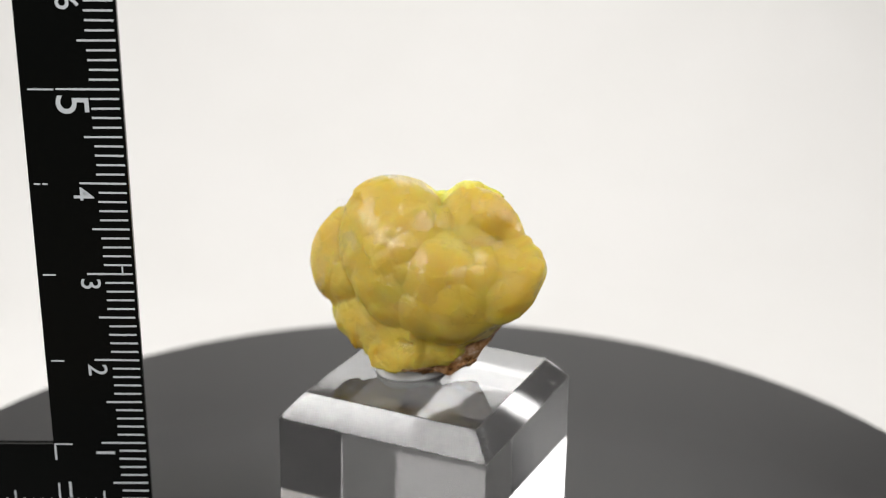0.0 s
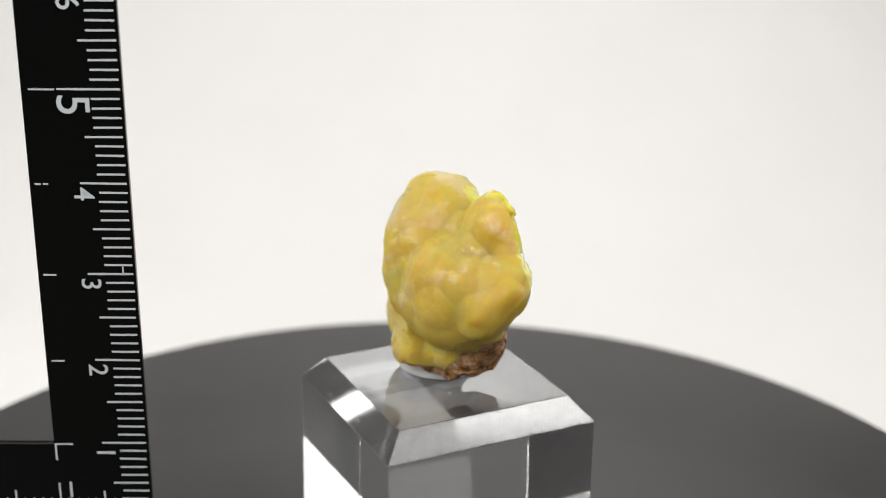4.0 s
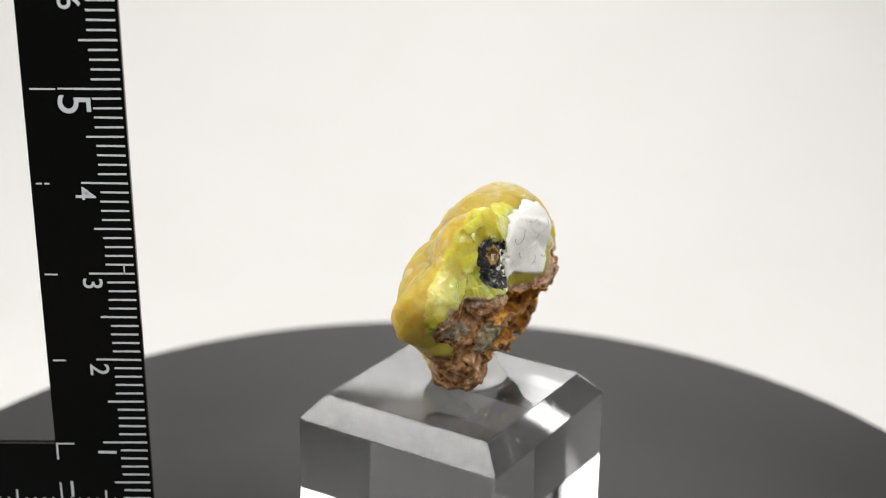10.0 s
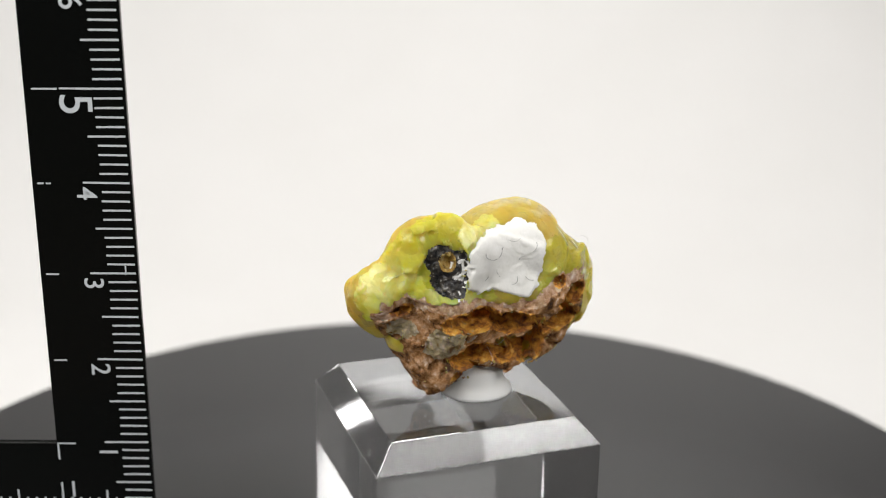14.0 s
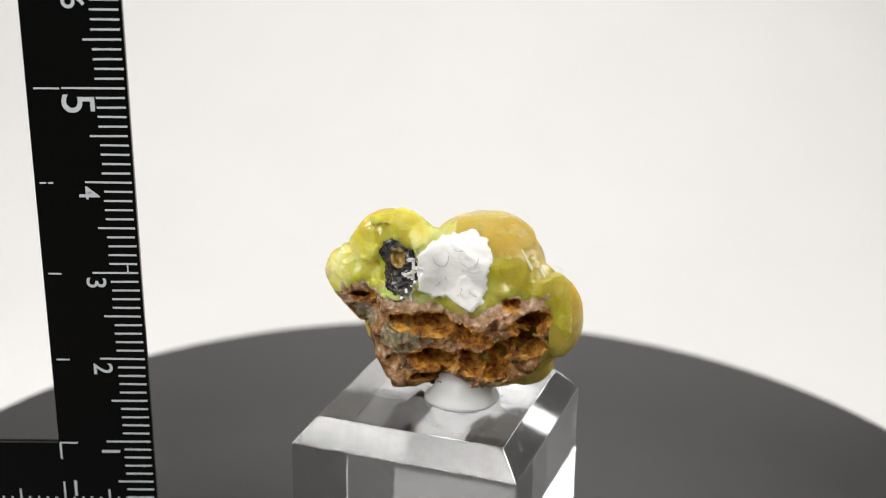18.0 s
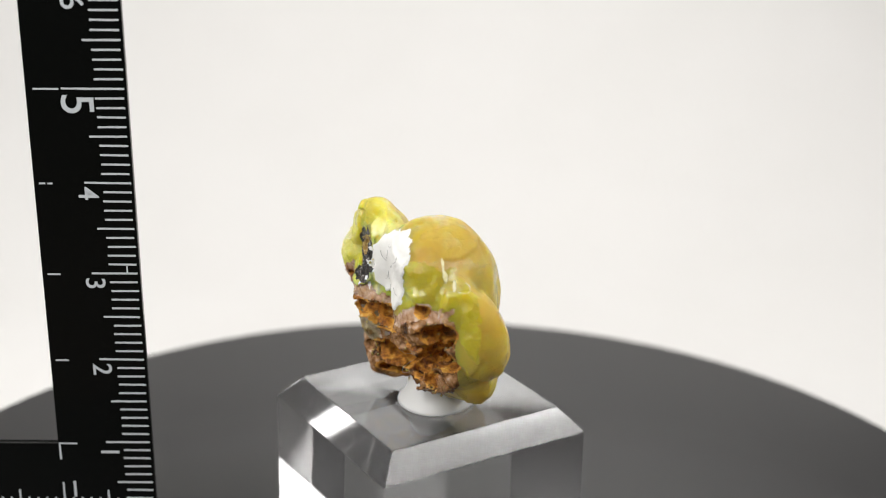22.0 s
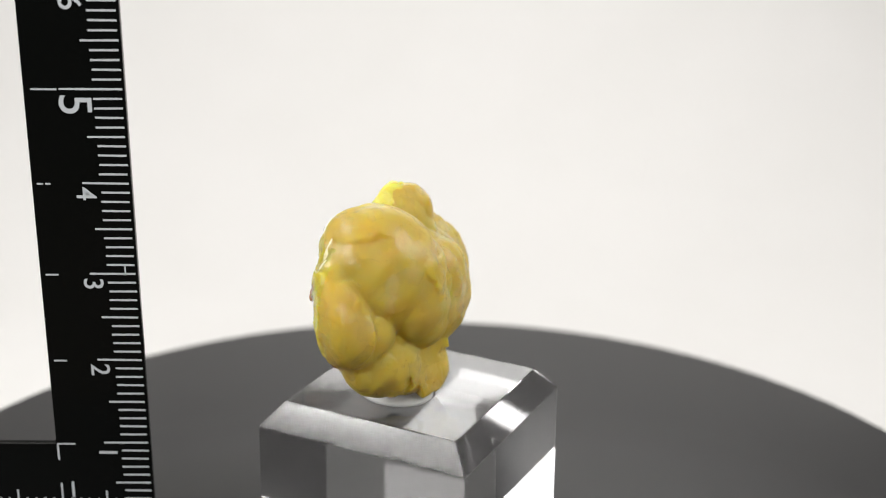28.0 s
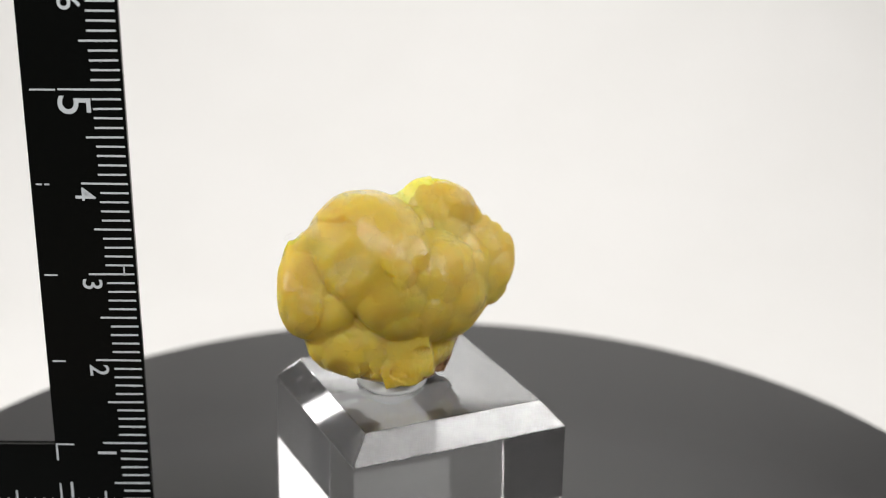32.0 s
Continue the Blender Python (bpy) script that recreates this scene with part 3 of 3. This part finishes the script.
def specimen_surface():
    grid = np.stack(np.meshgrid(*[np.arange(a, b, STEP) for a, b in zip(LOW, HIGH)], indexing="ij"), -1).astype(np.float32)
    soft_back = soft(0.262 * grid[..., 0] + 0.965 * grid[..., 1] - 5.0, 2.5)
    body = bodies_field(grid, 2.6, 0.35) * (1 - soft_back) + (bodies_field(grid, 2.6, 2.2) + 0.12) * soft_back
    for x, y, z, r, high in FILLS:
        q = ((grid - np.array((x, y, z), np.float32)) ** 2).sum(-1) / r ** 2
        body -= high * np.clip(1 - q, 0, 1) ** 2
    close = np.abs(body) < 1.6
    p, bare = grid[close].astype(float), body[close].astype(float)
    d = bare + 0.28
    # each dome is the cap of a sphere that rises out of the body, so that they meet in creases
    for x, y, z, r, rise in UPPER_DOMES + FRONT_DOMES + SIDE_DOMES:
        at = np.array((x, y, z))
        for _ in range(3):
            slope = np.array([bodies_field(np.array([at + e, at - e]), 2.6, 2.2) for e in np.eye(3) * 0.4])
            slope = slope[:, 0] - slope[:, 1]
            slope /= np.linalg.norm(slope)
            at = at - slope * body_at(body, at)
        rise, r = rise * 0.95, r * 1.1
        ball = 1 / (2 * rise / r ** 2 + 1 / 8.5)
        middle = at + slope * (rise - 0.28 - ball)
        near = ((p - at) ** 2).sum(-1) < (1.5 * r) ** 2
        e = np.linalg.norm(p[near] - middle, axis=1) - ball
        e = e + soft(np.linalg.norm(p[near] - at, axis=1) - 1.05 * r, 0.45 * r)
        e = -melt(-e, rise - 0.16 - bare[near], 0.12)
        d[near] = melt(d[near], e, 0.05)
    # smaller scales over all of the crust, faint on the large upper lobe
    amount = 0.075 - 0.06 * soft(6.5 - np.linalg.norm(p - (-8.0, 6.0, 41.0), axis=1), 2.0)
    d = d + 0.10
    k = np.abs(d) < 0.5
    bent = p[k] + 0.5 * grain(p[k], 1.6, 2.0)[:, None]
    d[k] += 0.02 * grain(p[k], 1.0, 2.0) - amount[k] * scales(bent, 2.7) + 0.9 * amount[k] * shards(bent, 2.9, 7.0)
    k = np.abs(d) < 1.0
    p, d, close[close] = p[k], d[k], k
    d = melt(d, chunk(p) + 0.08 * grain(p, 1.5, 3.0), 0.1)
    matrix, broken, white, dark, quartz, glassy = zones(p)
    m, b, w, o, q, g = soft(matrix, 0.8), soft(broken, 0.8), soft(white, 0.25), soft(dark, 0.4), soft(quartz, 0.5), soft(glassy, 0.8)
    bare = m * (1 - w)
    k = bare > 0
    n = p[k]
    d[k] += bare[k] * ((1 - 0.55 * q[k]) * (0.50 * grain(n, 2.2, 3.0) + 0.40 * shards(n, 1.4, 9.0) + 0.14 * shards(n, 0.55, 2.0)) + 0.1)
    k = q > 0
    d[k] += q[k] * 0.16 * shards(p[k], 0.7, 5.0)
    amount = b * (1 - w) * (1 - o) * (1 - bare)
    k = amount > 0
    d[k] += amount[k] * (0.42 * shards(p[k], 3.0) + 0.07 * shards(p[k], 1.1, 4.0))
    amount = soft(27.6 - p[:, 2], 1.0) * (1 - bare) * soft(5.0 - p[:, 1], 1.0)
    k = amount > 0
    d[k] += amount[k] * (0.45 * shards(p[k], 3.2, 3.0) + 0.06 * shards(p[k], 0.9, 6.0))
    amount = g * (1 - bare) * (1 - w)
    k = amount > 0
    d[k] += amount[k] * (0.15 * grain(p[k], 1.4, 2.0) + 0.10 * shards(p[k], 1.1, 8.0))
    k = o > 0
    d[k] += o[k] * (0.18 + 0.24 * shards(p[k], 1.1, 6.0) + 0.15 * shards(p[k], 0.5, 1.0))
    d = d - w * (0.24 + 0.03 * grain(p, 0.9, 8.0) + 0.02 * shards(p, 1.1))
    body[close] = d
    pits = [(*h, face_of(body, *h[:2])) for h in HOLLOWS + (ORE_POCKET,)]
    for h in pits:
        c, reach = np.array((-0.965 * h[0] + 0.262 * h[5], 0.262 * h[0] + 0.965 * h[5], h[1])), max(h[2:5]) + 1.0
        lo = np.maximum(((c - reach - LOW) / STEP).astype(int), 0)
        hi = ((c + reach - LOW) / STEP).astype(int)
        cut = tuple(slice(a, b) for a, b in zip(lo, hi))
        q = grid[cut].reshape(-1, 3).astype(float)
        rough = 0.28 * grain(q, 0.9, 1.0) + 0.14 * grain(q, 0.4, 2.0) + 0.22 * shards(q, 0.9, 3.0)
        pit = hollow(q, h) + rough * min(1.0, h[2])
        body[cut] = np.maximum(body[cut], -pit.reshape(body[cut].shape))
    return *skin(body, LOW, STEP), pits


def largest_piece(verts, quads):
    """Only the largest connected piece of a surface."""
    label = np.arange(len(verts))
    while True:
        before = label.copy()
        low = label[quads].min(1)
        for i in range(4):
            np.minimum.at(label, quads[:, i], low)
        label = label[label]
        if (label == before).all():
            break
    keep = label == np.bincount(label).argmax()
    index = np.cumsum(keep) - 1
    return verts[keep], index[quads[keep[quads[:, 0]]]]


VERTS, QUADS, PITS = specimen_surface()
VERTS, QUADS = largest_piece(VERTS, QUADS)
MIDDLES = VERTS[QUADS].mean(1)
matrix, broken, white, dark, quartz, glassy = zones(MIDDLES)
KIND = np.zeros(len(MIDDLES), int)
KIND[(MIDDLES[:, 2] < 27.0 + 0.8 * grain(MIDDLES, 2.0)) & (MIDDLES[:, 1] < 5)] = 9
KIND[broken > 0.1] = 1
KIND[(MIDDLES[:, 0] > 0.5) & (MIDDLES[:, 2] < 24.4 + 0.72 * (MIDDLES[:, 0] - 0.5) + 0.7 * grain(MIDDLES, 1.1)) & (MIDDLES[:, 2] < 29.5)] = 2
KIND[glassy > 0.1] = 6
KIND[matrix > 0.1] = 2
KIND[(quartz > 0.2)] = 3
KIND[(quartz > 0.2) & (MIDDLES[:, 2] > 33.9)] = 10
for h in PITS[:-1]:
    KIND[(hollow(MIDDLES, h) < 0.20) & (matrix > -1.5) & (MIDDLES[:, 1] > 2.5)] = 4
KIND[(dark > 0.05)] = 5
KIND[hollow(MIDDLES, PITS[-1]) < 0.3] = 8
KIND[(white > 0.0)] = 7
# white crumbs of the coat on the ore beside it
across = -0.965 * MIDDLES[:, 0] + 0.262 * MIDDLES[:, 1]
KIND[(np.hypot(across + 1.5, MIDDLES[:, 2] - 39.0) < 1.3) & (MIDDLES[:, 1] > 4) & (grain(MIDDLES, 0.55, 3.0) > 0.18)] = 7
KIND[(np.hypot(across + 1.0, MIDDLES[:, 2] - 37.0) < 1.6) & (MIDDLES[:, 1] > 4) & (grain(MIDDLES, 0.45, 6.0) > 0.45)] = 7

specimen = tagged(new("mineral_specimen"), "yellow botryoidal smithsonite on rusty brown matrix, set on white putty", "mineral")
# the yellow mineral is one closed body that runs on under the coatings
FACE_NORMALS = np.cross(VERTS[QUADS[:, 2]] - VERTS[QUADS[:, 0]], VERTS[QUADS[:, 3]] - VERTS[QUADS[:, 1]])
NORMALS = np.zeros_like(VERTS)
for corner in range(4):
    np.add.at(NORMALS, QUADS[:, corner], FACE_NORMALS)
NORMALS /= np.linalg.norm(NORMALS, axis=1)[:, None] + 1e-12
YELLOW = np.isin(KIND, (0, 1, 6, 9))
shown = np.zeros(len(VERTS), bool)
shown[QUADS[YELLOW].ravel()] = True
inner = VERTS - NORMALS * np.where(shown, 0.0, 0.16)[:, None]
me = bpy.data.meshes.new("crust")
me.from_pydata((inner * MM).tolist(), [], QUADS.tolist())
for mat in (M_CRUST, M_BROKEN, M_GLASSY, M_AMBER):
    me.materials.append(mat)
slot = np.zeros(len(QUADS), int)
for i, kind in enumerate((0, 1, 6, 9)):
    slot[KIND == kind] = i
me.polygons.foreach_set("material_index", slot)
part("crust", me, M_CRUST, specimen, "waxy honey-yellow botryoidal crust with a lemon-yellow broken face", True)

for kind, name, mat, label in (
        (2, "matrix", M_MATRIX, "rusty brown cellular matrix"),
        (3, "quartz", M_QUARTZ, "greyish glassy quartz"),
        (10, "crystal_rim", M_RIM, "pinkish tan crystal rim above the hollows"),
        (4, "ochre_lining", M_OCHRE, "orange ochre lining of the hollows"),
        (5, "dark_ore", M_DARK, "black glossy ore patch"),
        (7, "white_coating", M_WHITE, "chalky white coating"),
        (8, "ore_pocket", M_GOLD, "golden brown pocket in the ore")):
    chosen = QUADS[KIND == kind]
    used, flat = np.unique(chosen, return_inverse=True)
    me = bpy.data.meshes.new(name)
    me.from_pydata((VERTS[used] * MM).tolist(), [], flat.reshape(-1, 4).tolist())
    part(name, me, mat, specimen, label, True)

# pale flakes that stand in the crease beside the side lobe
for foot, tip, wide in (((-8.7, 10.95, 40.0), (-7.4, 10.45, 42.2), 0.55), ((-10.1, 11.4, 39.2), (-9.3, 11.05, 40.4), 0.45)):
    foot, tip = Vector(foot) * MM, Vector(tip) * MM
    bm = bmesh.new()
    bmesh.ops.create_icosphere(bm, subdivisions=3, radius=1)
    turn = (tip - foot).to_track_quat("Z", "Y").to_matrix().to_4x4()
    for v in bm.verts:
        v.co = (v.co.x * wide * (1 - 0.45 * v.co.z) * MM, v.co.y * 0.32 * wide * MM, v.co.z * (tip - foot).length * 0.6)
    bmesh.ops.transform(bm, matrix=Matrix.Translation((foot + tip) / 2) @ turn, verts=bm.verts)
    part("flake", bm, M_FLAKE, specimen, "pale translucent flake", True)

# fine fibres caught on the back of the specimen
def back_point(u, z, lift):
    """The place, in metres, on the back of the specimen at (across, up), raised by lift mm."""
    a, v = -0.965 * VERTS[:, 0] + 0.262 * VERTS[:, 1], 0.262 * VERTS[:, 0] + 0.965 * VERTS[:, 1]
    near = np.hypot(a - u, VERTS[:, 2] - z) < 0.35
    v = (v[near].max() if near.any() else 8.0) + lift
    return Vector((-0.965 * u + 0.262 * v, 0.262 * u + 0.965 * v, z)) * MM


M_FIBRE = material("dark_fibre", (0.10, 0.09, 0.08), 0.6)
M_LINT = material("pale_lint", (0.75, 0.74, 0.72), 0.6)
curl = [back_point(1.3 + 1.5 * k / 15 + 0.55 * math.cos(0.42 * k + 2.2) * (1 - k / 20), 40.4 + 0.5 * math.sin(0.42 * k + 2.2) + 0.6 * (k / 15) ** 2, 0.10) for k in range(16)]
part("fibre", tube(curl, 0.000022), M_FIBRE, specimen, "dark curled fibre")
for u, z, du, dz, bow in ((3.6, 37.2, 0.5, 1.0, 0.2), (4.9, 38.2, 0.9, -0.5, 0.2), (2.6, 38.1, -0.3, 0.8, -0.15), (5.4, 41.0, 0.5, 0.9, 0.2), (3.2, 42.2, 1.1, 0.2, 0.2), (1.2, 37.6, 0.4, 0.5, 0.1), (4.2, 40.0, 0.7, 0.5, -0.2)):
    line = [back_point(u + du * k / 6 + bow * math.sin(math.pi * k / 6) * dz, z + dz * k / 6 - bow * math.sin(math.pi * k / 6) * du, 0.07) for k in range(7)]
    part("fibre", tube(line, 0.000018, 5), M_FIBRE, specimen)
hair = [back_point(3.6 - 1.5 * k / 10 + 0.35 * math.sin(math.pi * k / 10), 30.6 - 4.6 * k / 10, 0.5) for k in range(11)]
part("fibre", tube(hair, 0.000018, 5), M_LINT, specimen, "pale loose hair")
part("fibre", tube([Vector((-10.6 - 0.9 * math.sin(0.5 * k), 11.2 + 0.12 * k, 40.2 + 0.45 * math.cos(0.55 * k))) * MM for k in range(8)], 0.000018, 5), M_LINT, specimen)

# lint and dust on the block
def on_block(points):
    return [BLOCK_POSE @ Vector(p) for p in points]


rng = random.Random(8)
for i in range(9):
    side = i % 4
    along, x, lean = rng.uniform(-8, 8) * MM, rng.uniform(0.2, 0.9), rng.uniform(0, math.tau)
    line = []
    for k in range(6):
        a = lean + 0.35 * k
        s, r = along + 0.16 * k * MM * math.cos(a), x + 0.05 * k * math.sin(a)
        p = Vector((s, -(12.5 - 2.21 * r) * MM - 0.00003, (20.0 + 2.68 * r) * MM + 0.00003))
        line.append(Matrix.Rotation(side * math.pi / 2, 3, "Z") @ p)
    part("lint", tube(on_block(line), 0.000014, 5), M_LINT, block)
for i in range(26):
    bm = bmesh.new()
    bmesh.ops.create_icosphere(bm, subdivisions=1, radius=rng.uniform(0.00003, 0.00007))
    bmesh.ops.translate(bm, vec=BLOCK_POSE @ Vector((rng.uniform(-9.5, 9.5) * MM, rng.uniform(-9.5, 9.5) * MM, 22.72 * MM)), verts=bm.verts)
    part("dust_speck", bm, M_LINT, block)

# ---- putty ----
def putty_dab():
    """A soft dab: a low skirt squeezed out round a steeper middle, uneven by hand."""
    outline = ((0, 0), (3.85, 0), (4.05, 0.18), (3.95, 0.45), (3.45, 0.85), (3.05, 1.6), (2.75, 2.6), (2.3, 3.1), (0, 3.25))
    bm = lathe([(r * MM, z * MM) for r, z in outline], 64)
    for v in bm.verts:
        turn = math.atan2(v.co.y, v.co.x)
        rise = v.co.z / (3.25 * MM)
        swell = 1 + 0.035 * math.sin(2 * turn + 0.6) + 0.03 * math.sin(3 * turn + 2.0) + 0.05 * rise * math.sin(5 * turn + 1.0)
        v.co.x *= swell
        v.co.y *= swell
    bmesh.ops.transform(bm, matrix=pose(-2.5 * MM, 4.0 * MM, 22.7 * MM), verts=bm.verts)
    return bm


putty = tagged(part("putty", putty_dab(), M_PUTTY, smooth=True), "milky white putty dab under the specimen on the block", "putty")

# ---- ruler ----
ruler = tagged(new("corner_ruler"), "black plastic corner ruler with white centimetre and millimetre marks", "ruler")
ruler.matrix_world = Matrix(((1, 0, -0.0190, -0.03163), (0, 1, -0.0032, -0.00439), (0, 0, 1, 0.00694), (0, 0, 0, 1)))
CM = 0.01


def ruler_plate():
    w, arm, top, reach = 1.03 * CM, 0.962 * CM, 10.3 * CM, 9.7 * CM
    outline = [(0.028 * CM, -0.05 * CM), (0.028 * CM, top), (0.028 * CM - w, top), (0.028 * CM - w, arm), (-reach, arm), (-reach, -0.05 * CM)]
    bm = bmesh.new()
    front = [bm.verts.new((x, 0, z)) for x, z in outline]
    back = [bm.verts.new((x, 0.0008, z)) for x, z in outline]
    bm.faces.new(front)
    bm.faces.new(back[::-1])
    for i in range(6):
        j = (i + 1) % 6
        bm.faces.new((front[i], back[i], back[j], front[j]))
    bmesh.ops.bevel(bm, geom=list(bm.edges), offset=0.00015, segments=2, affect="EDGES", profile=0.5)
    return bm


part("blade", ruler_plate(), M_RULER, ruler)


def mark_mesh(name, length, thick):
    """A raised printed line that runs from x = 0 to the left."""
    return mesh_of(box(-length, -0.00003, -thick / 2, 0, 0.00005, thick / 2), name)


LINE = 0.00021
SHORT, MIDDLE, LONG = mark_mesh("short_mark", 0.295 * CM, LINE), mark_mesh("middle_mark", 0.39 * CM, LINE), mark_mesh("long_mark", 0.485 * CM, LINE)
rng = random.Random(4)
for i in range(1, 101):
    me = LONG if i % 10 == 0 else MIDDLE if i % 5 == 0 else SHORT
    tick = part("tick", me, M_MARK, ruler)
    tick.matrix_basis = pose(rng.uniform(-0.00006, 0.00006), 0, i * MM, 0, rng.uniform(-0.5, 0.5), 0)
for i in range(1, 96):
    me = LONG if i % 10 == 0 else MIDDLE if i % 5 == 0 else SHORT
    tick = part("tick", me, M_MARK, ruler)
    tick.matrix_basis = pose(-i * MM, 0, 0.00005, 0, 90, 0)
for x0, x1, z in ((-0.485, -0.642, 5.0), (-0.665, -0.929, 4.995), (-0.890, -0.955, 3.992), (-0.814, -0.867, 3.992), (-0.816, -0.954, 2.985), (-0.813, -0.954, 1.988), (-0.806, -1.007, 0.978)):
    part("half_mark", box(x1 * CM, -0.00003, z * CM - 0.00009, x0 * CM, 0.00005, z * CM + 0.00009), M_MARK, ruler)
part("corner_mark", box(-1.012 * CM, -0.00003, 0.78 * CM, -0.990 * CM, 0.00005, 0.967 * CM), M_MARK, ruler)
part("wear_mark", box(-0.112 * CM, -0.00003, 2.985 * CM, -0.097 * CM, 0.00004, 3.085 * CM), M_MARK, ruler)


def digit(text, x, z, height, turn):
    """A printed digit whose middle lies at (x, z) in centimetres, turned in the ruler's plane."""
    curve = bpy.data.curves.new("digit", "FONT")
    curve.body, curve.align_x, curve.align_y, curve.size, curve.extrude = text, "CENTER", "CENTER", height * CM * 1.42, 0.00003
    curve.offset = 0.00001
    curve.materials.append(M_MARK)
    ob = new("digit", curve)
    ob.parent = ruler
    ob.matrix_basis = Matrix.Translation((x * CM, -0.00001, z * CM)) @ pose(0, 0, 0, 90, 0, 0) @ pose(0, 0, 0, 0, 0, turn)


for text, x, z, height in (("1", -0.457, 0.876, 0.208), ("2", -0.466, 1.883, 0.208), ("3", -0.462, 2.884, 0.21), ("4", -0.461, 3.885, 0.213), ("5", -0.503, 4.835, 0.34), ("6", -0.47, 5.882, 0.235)):
    digit(text, x, z, height, -90)
for text, x in (("1", -0.873), ("2", -1.88), ("3", -2.88)):
    digit(text, x, 0.42, 0.2, 180)

stand = tagged(part("ruler_stand", box(-0.130, -0.018, FLOOR + 0.0005, -0.098, 0.012, 0.00642, 0.001), M_PAPER), "plain white block under the ruler's long arm", "stand")


def motions():
    spin = [(t, pose(0, 0, 0, 0, 0, TURN * t)) for t in range(0, 33)]
    for thing in (turntable, block, specimen, putty):
        walk(thing, spin)


motions()
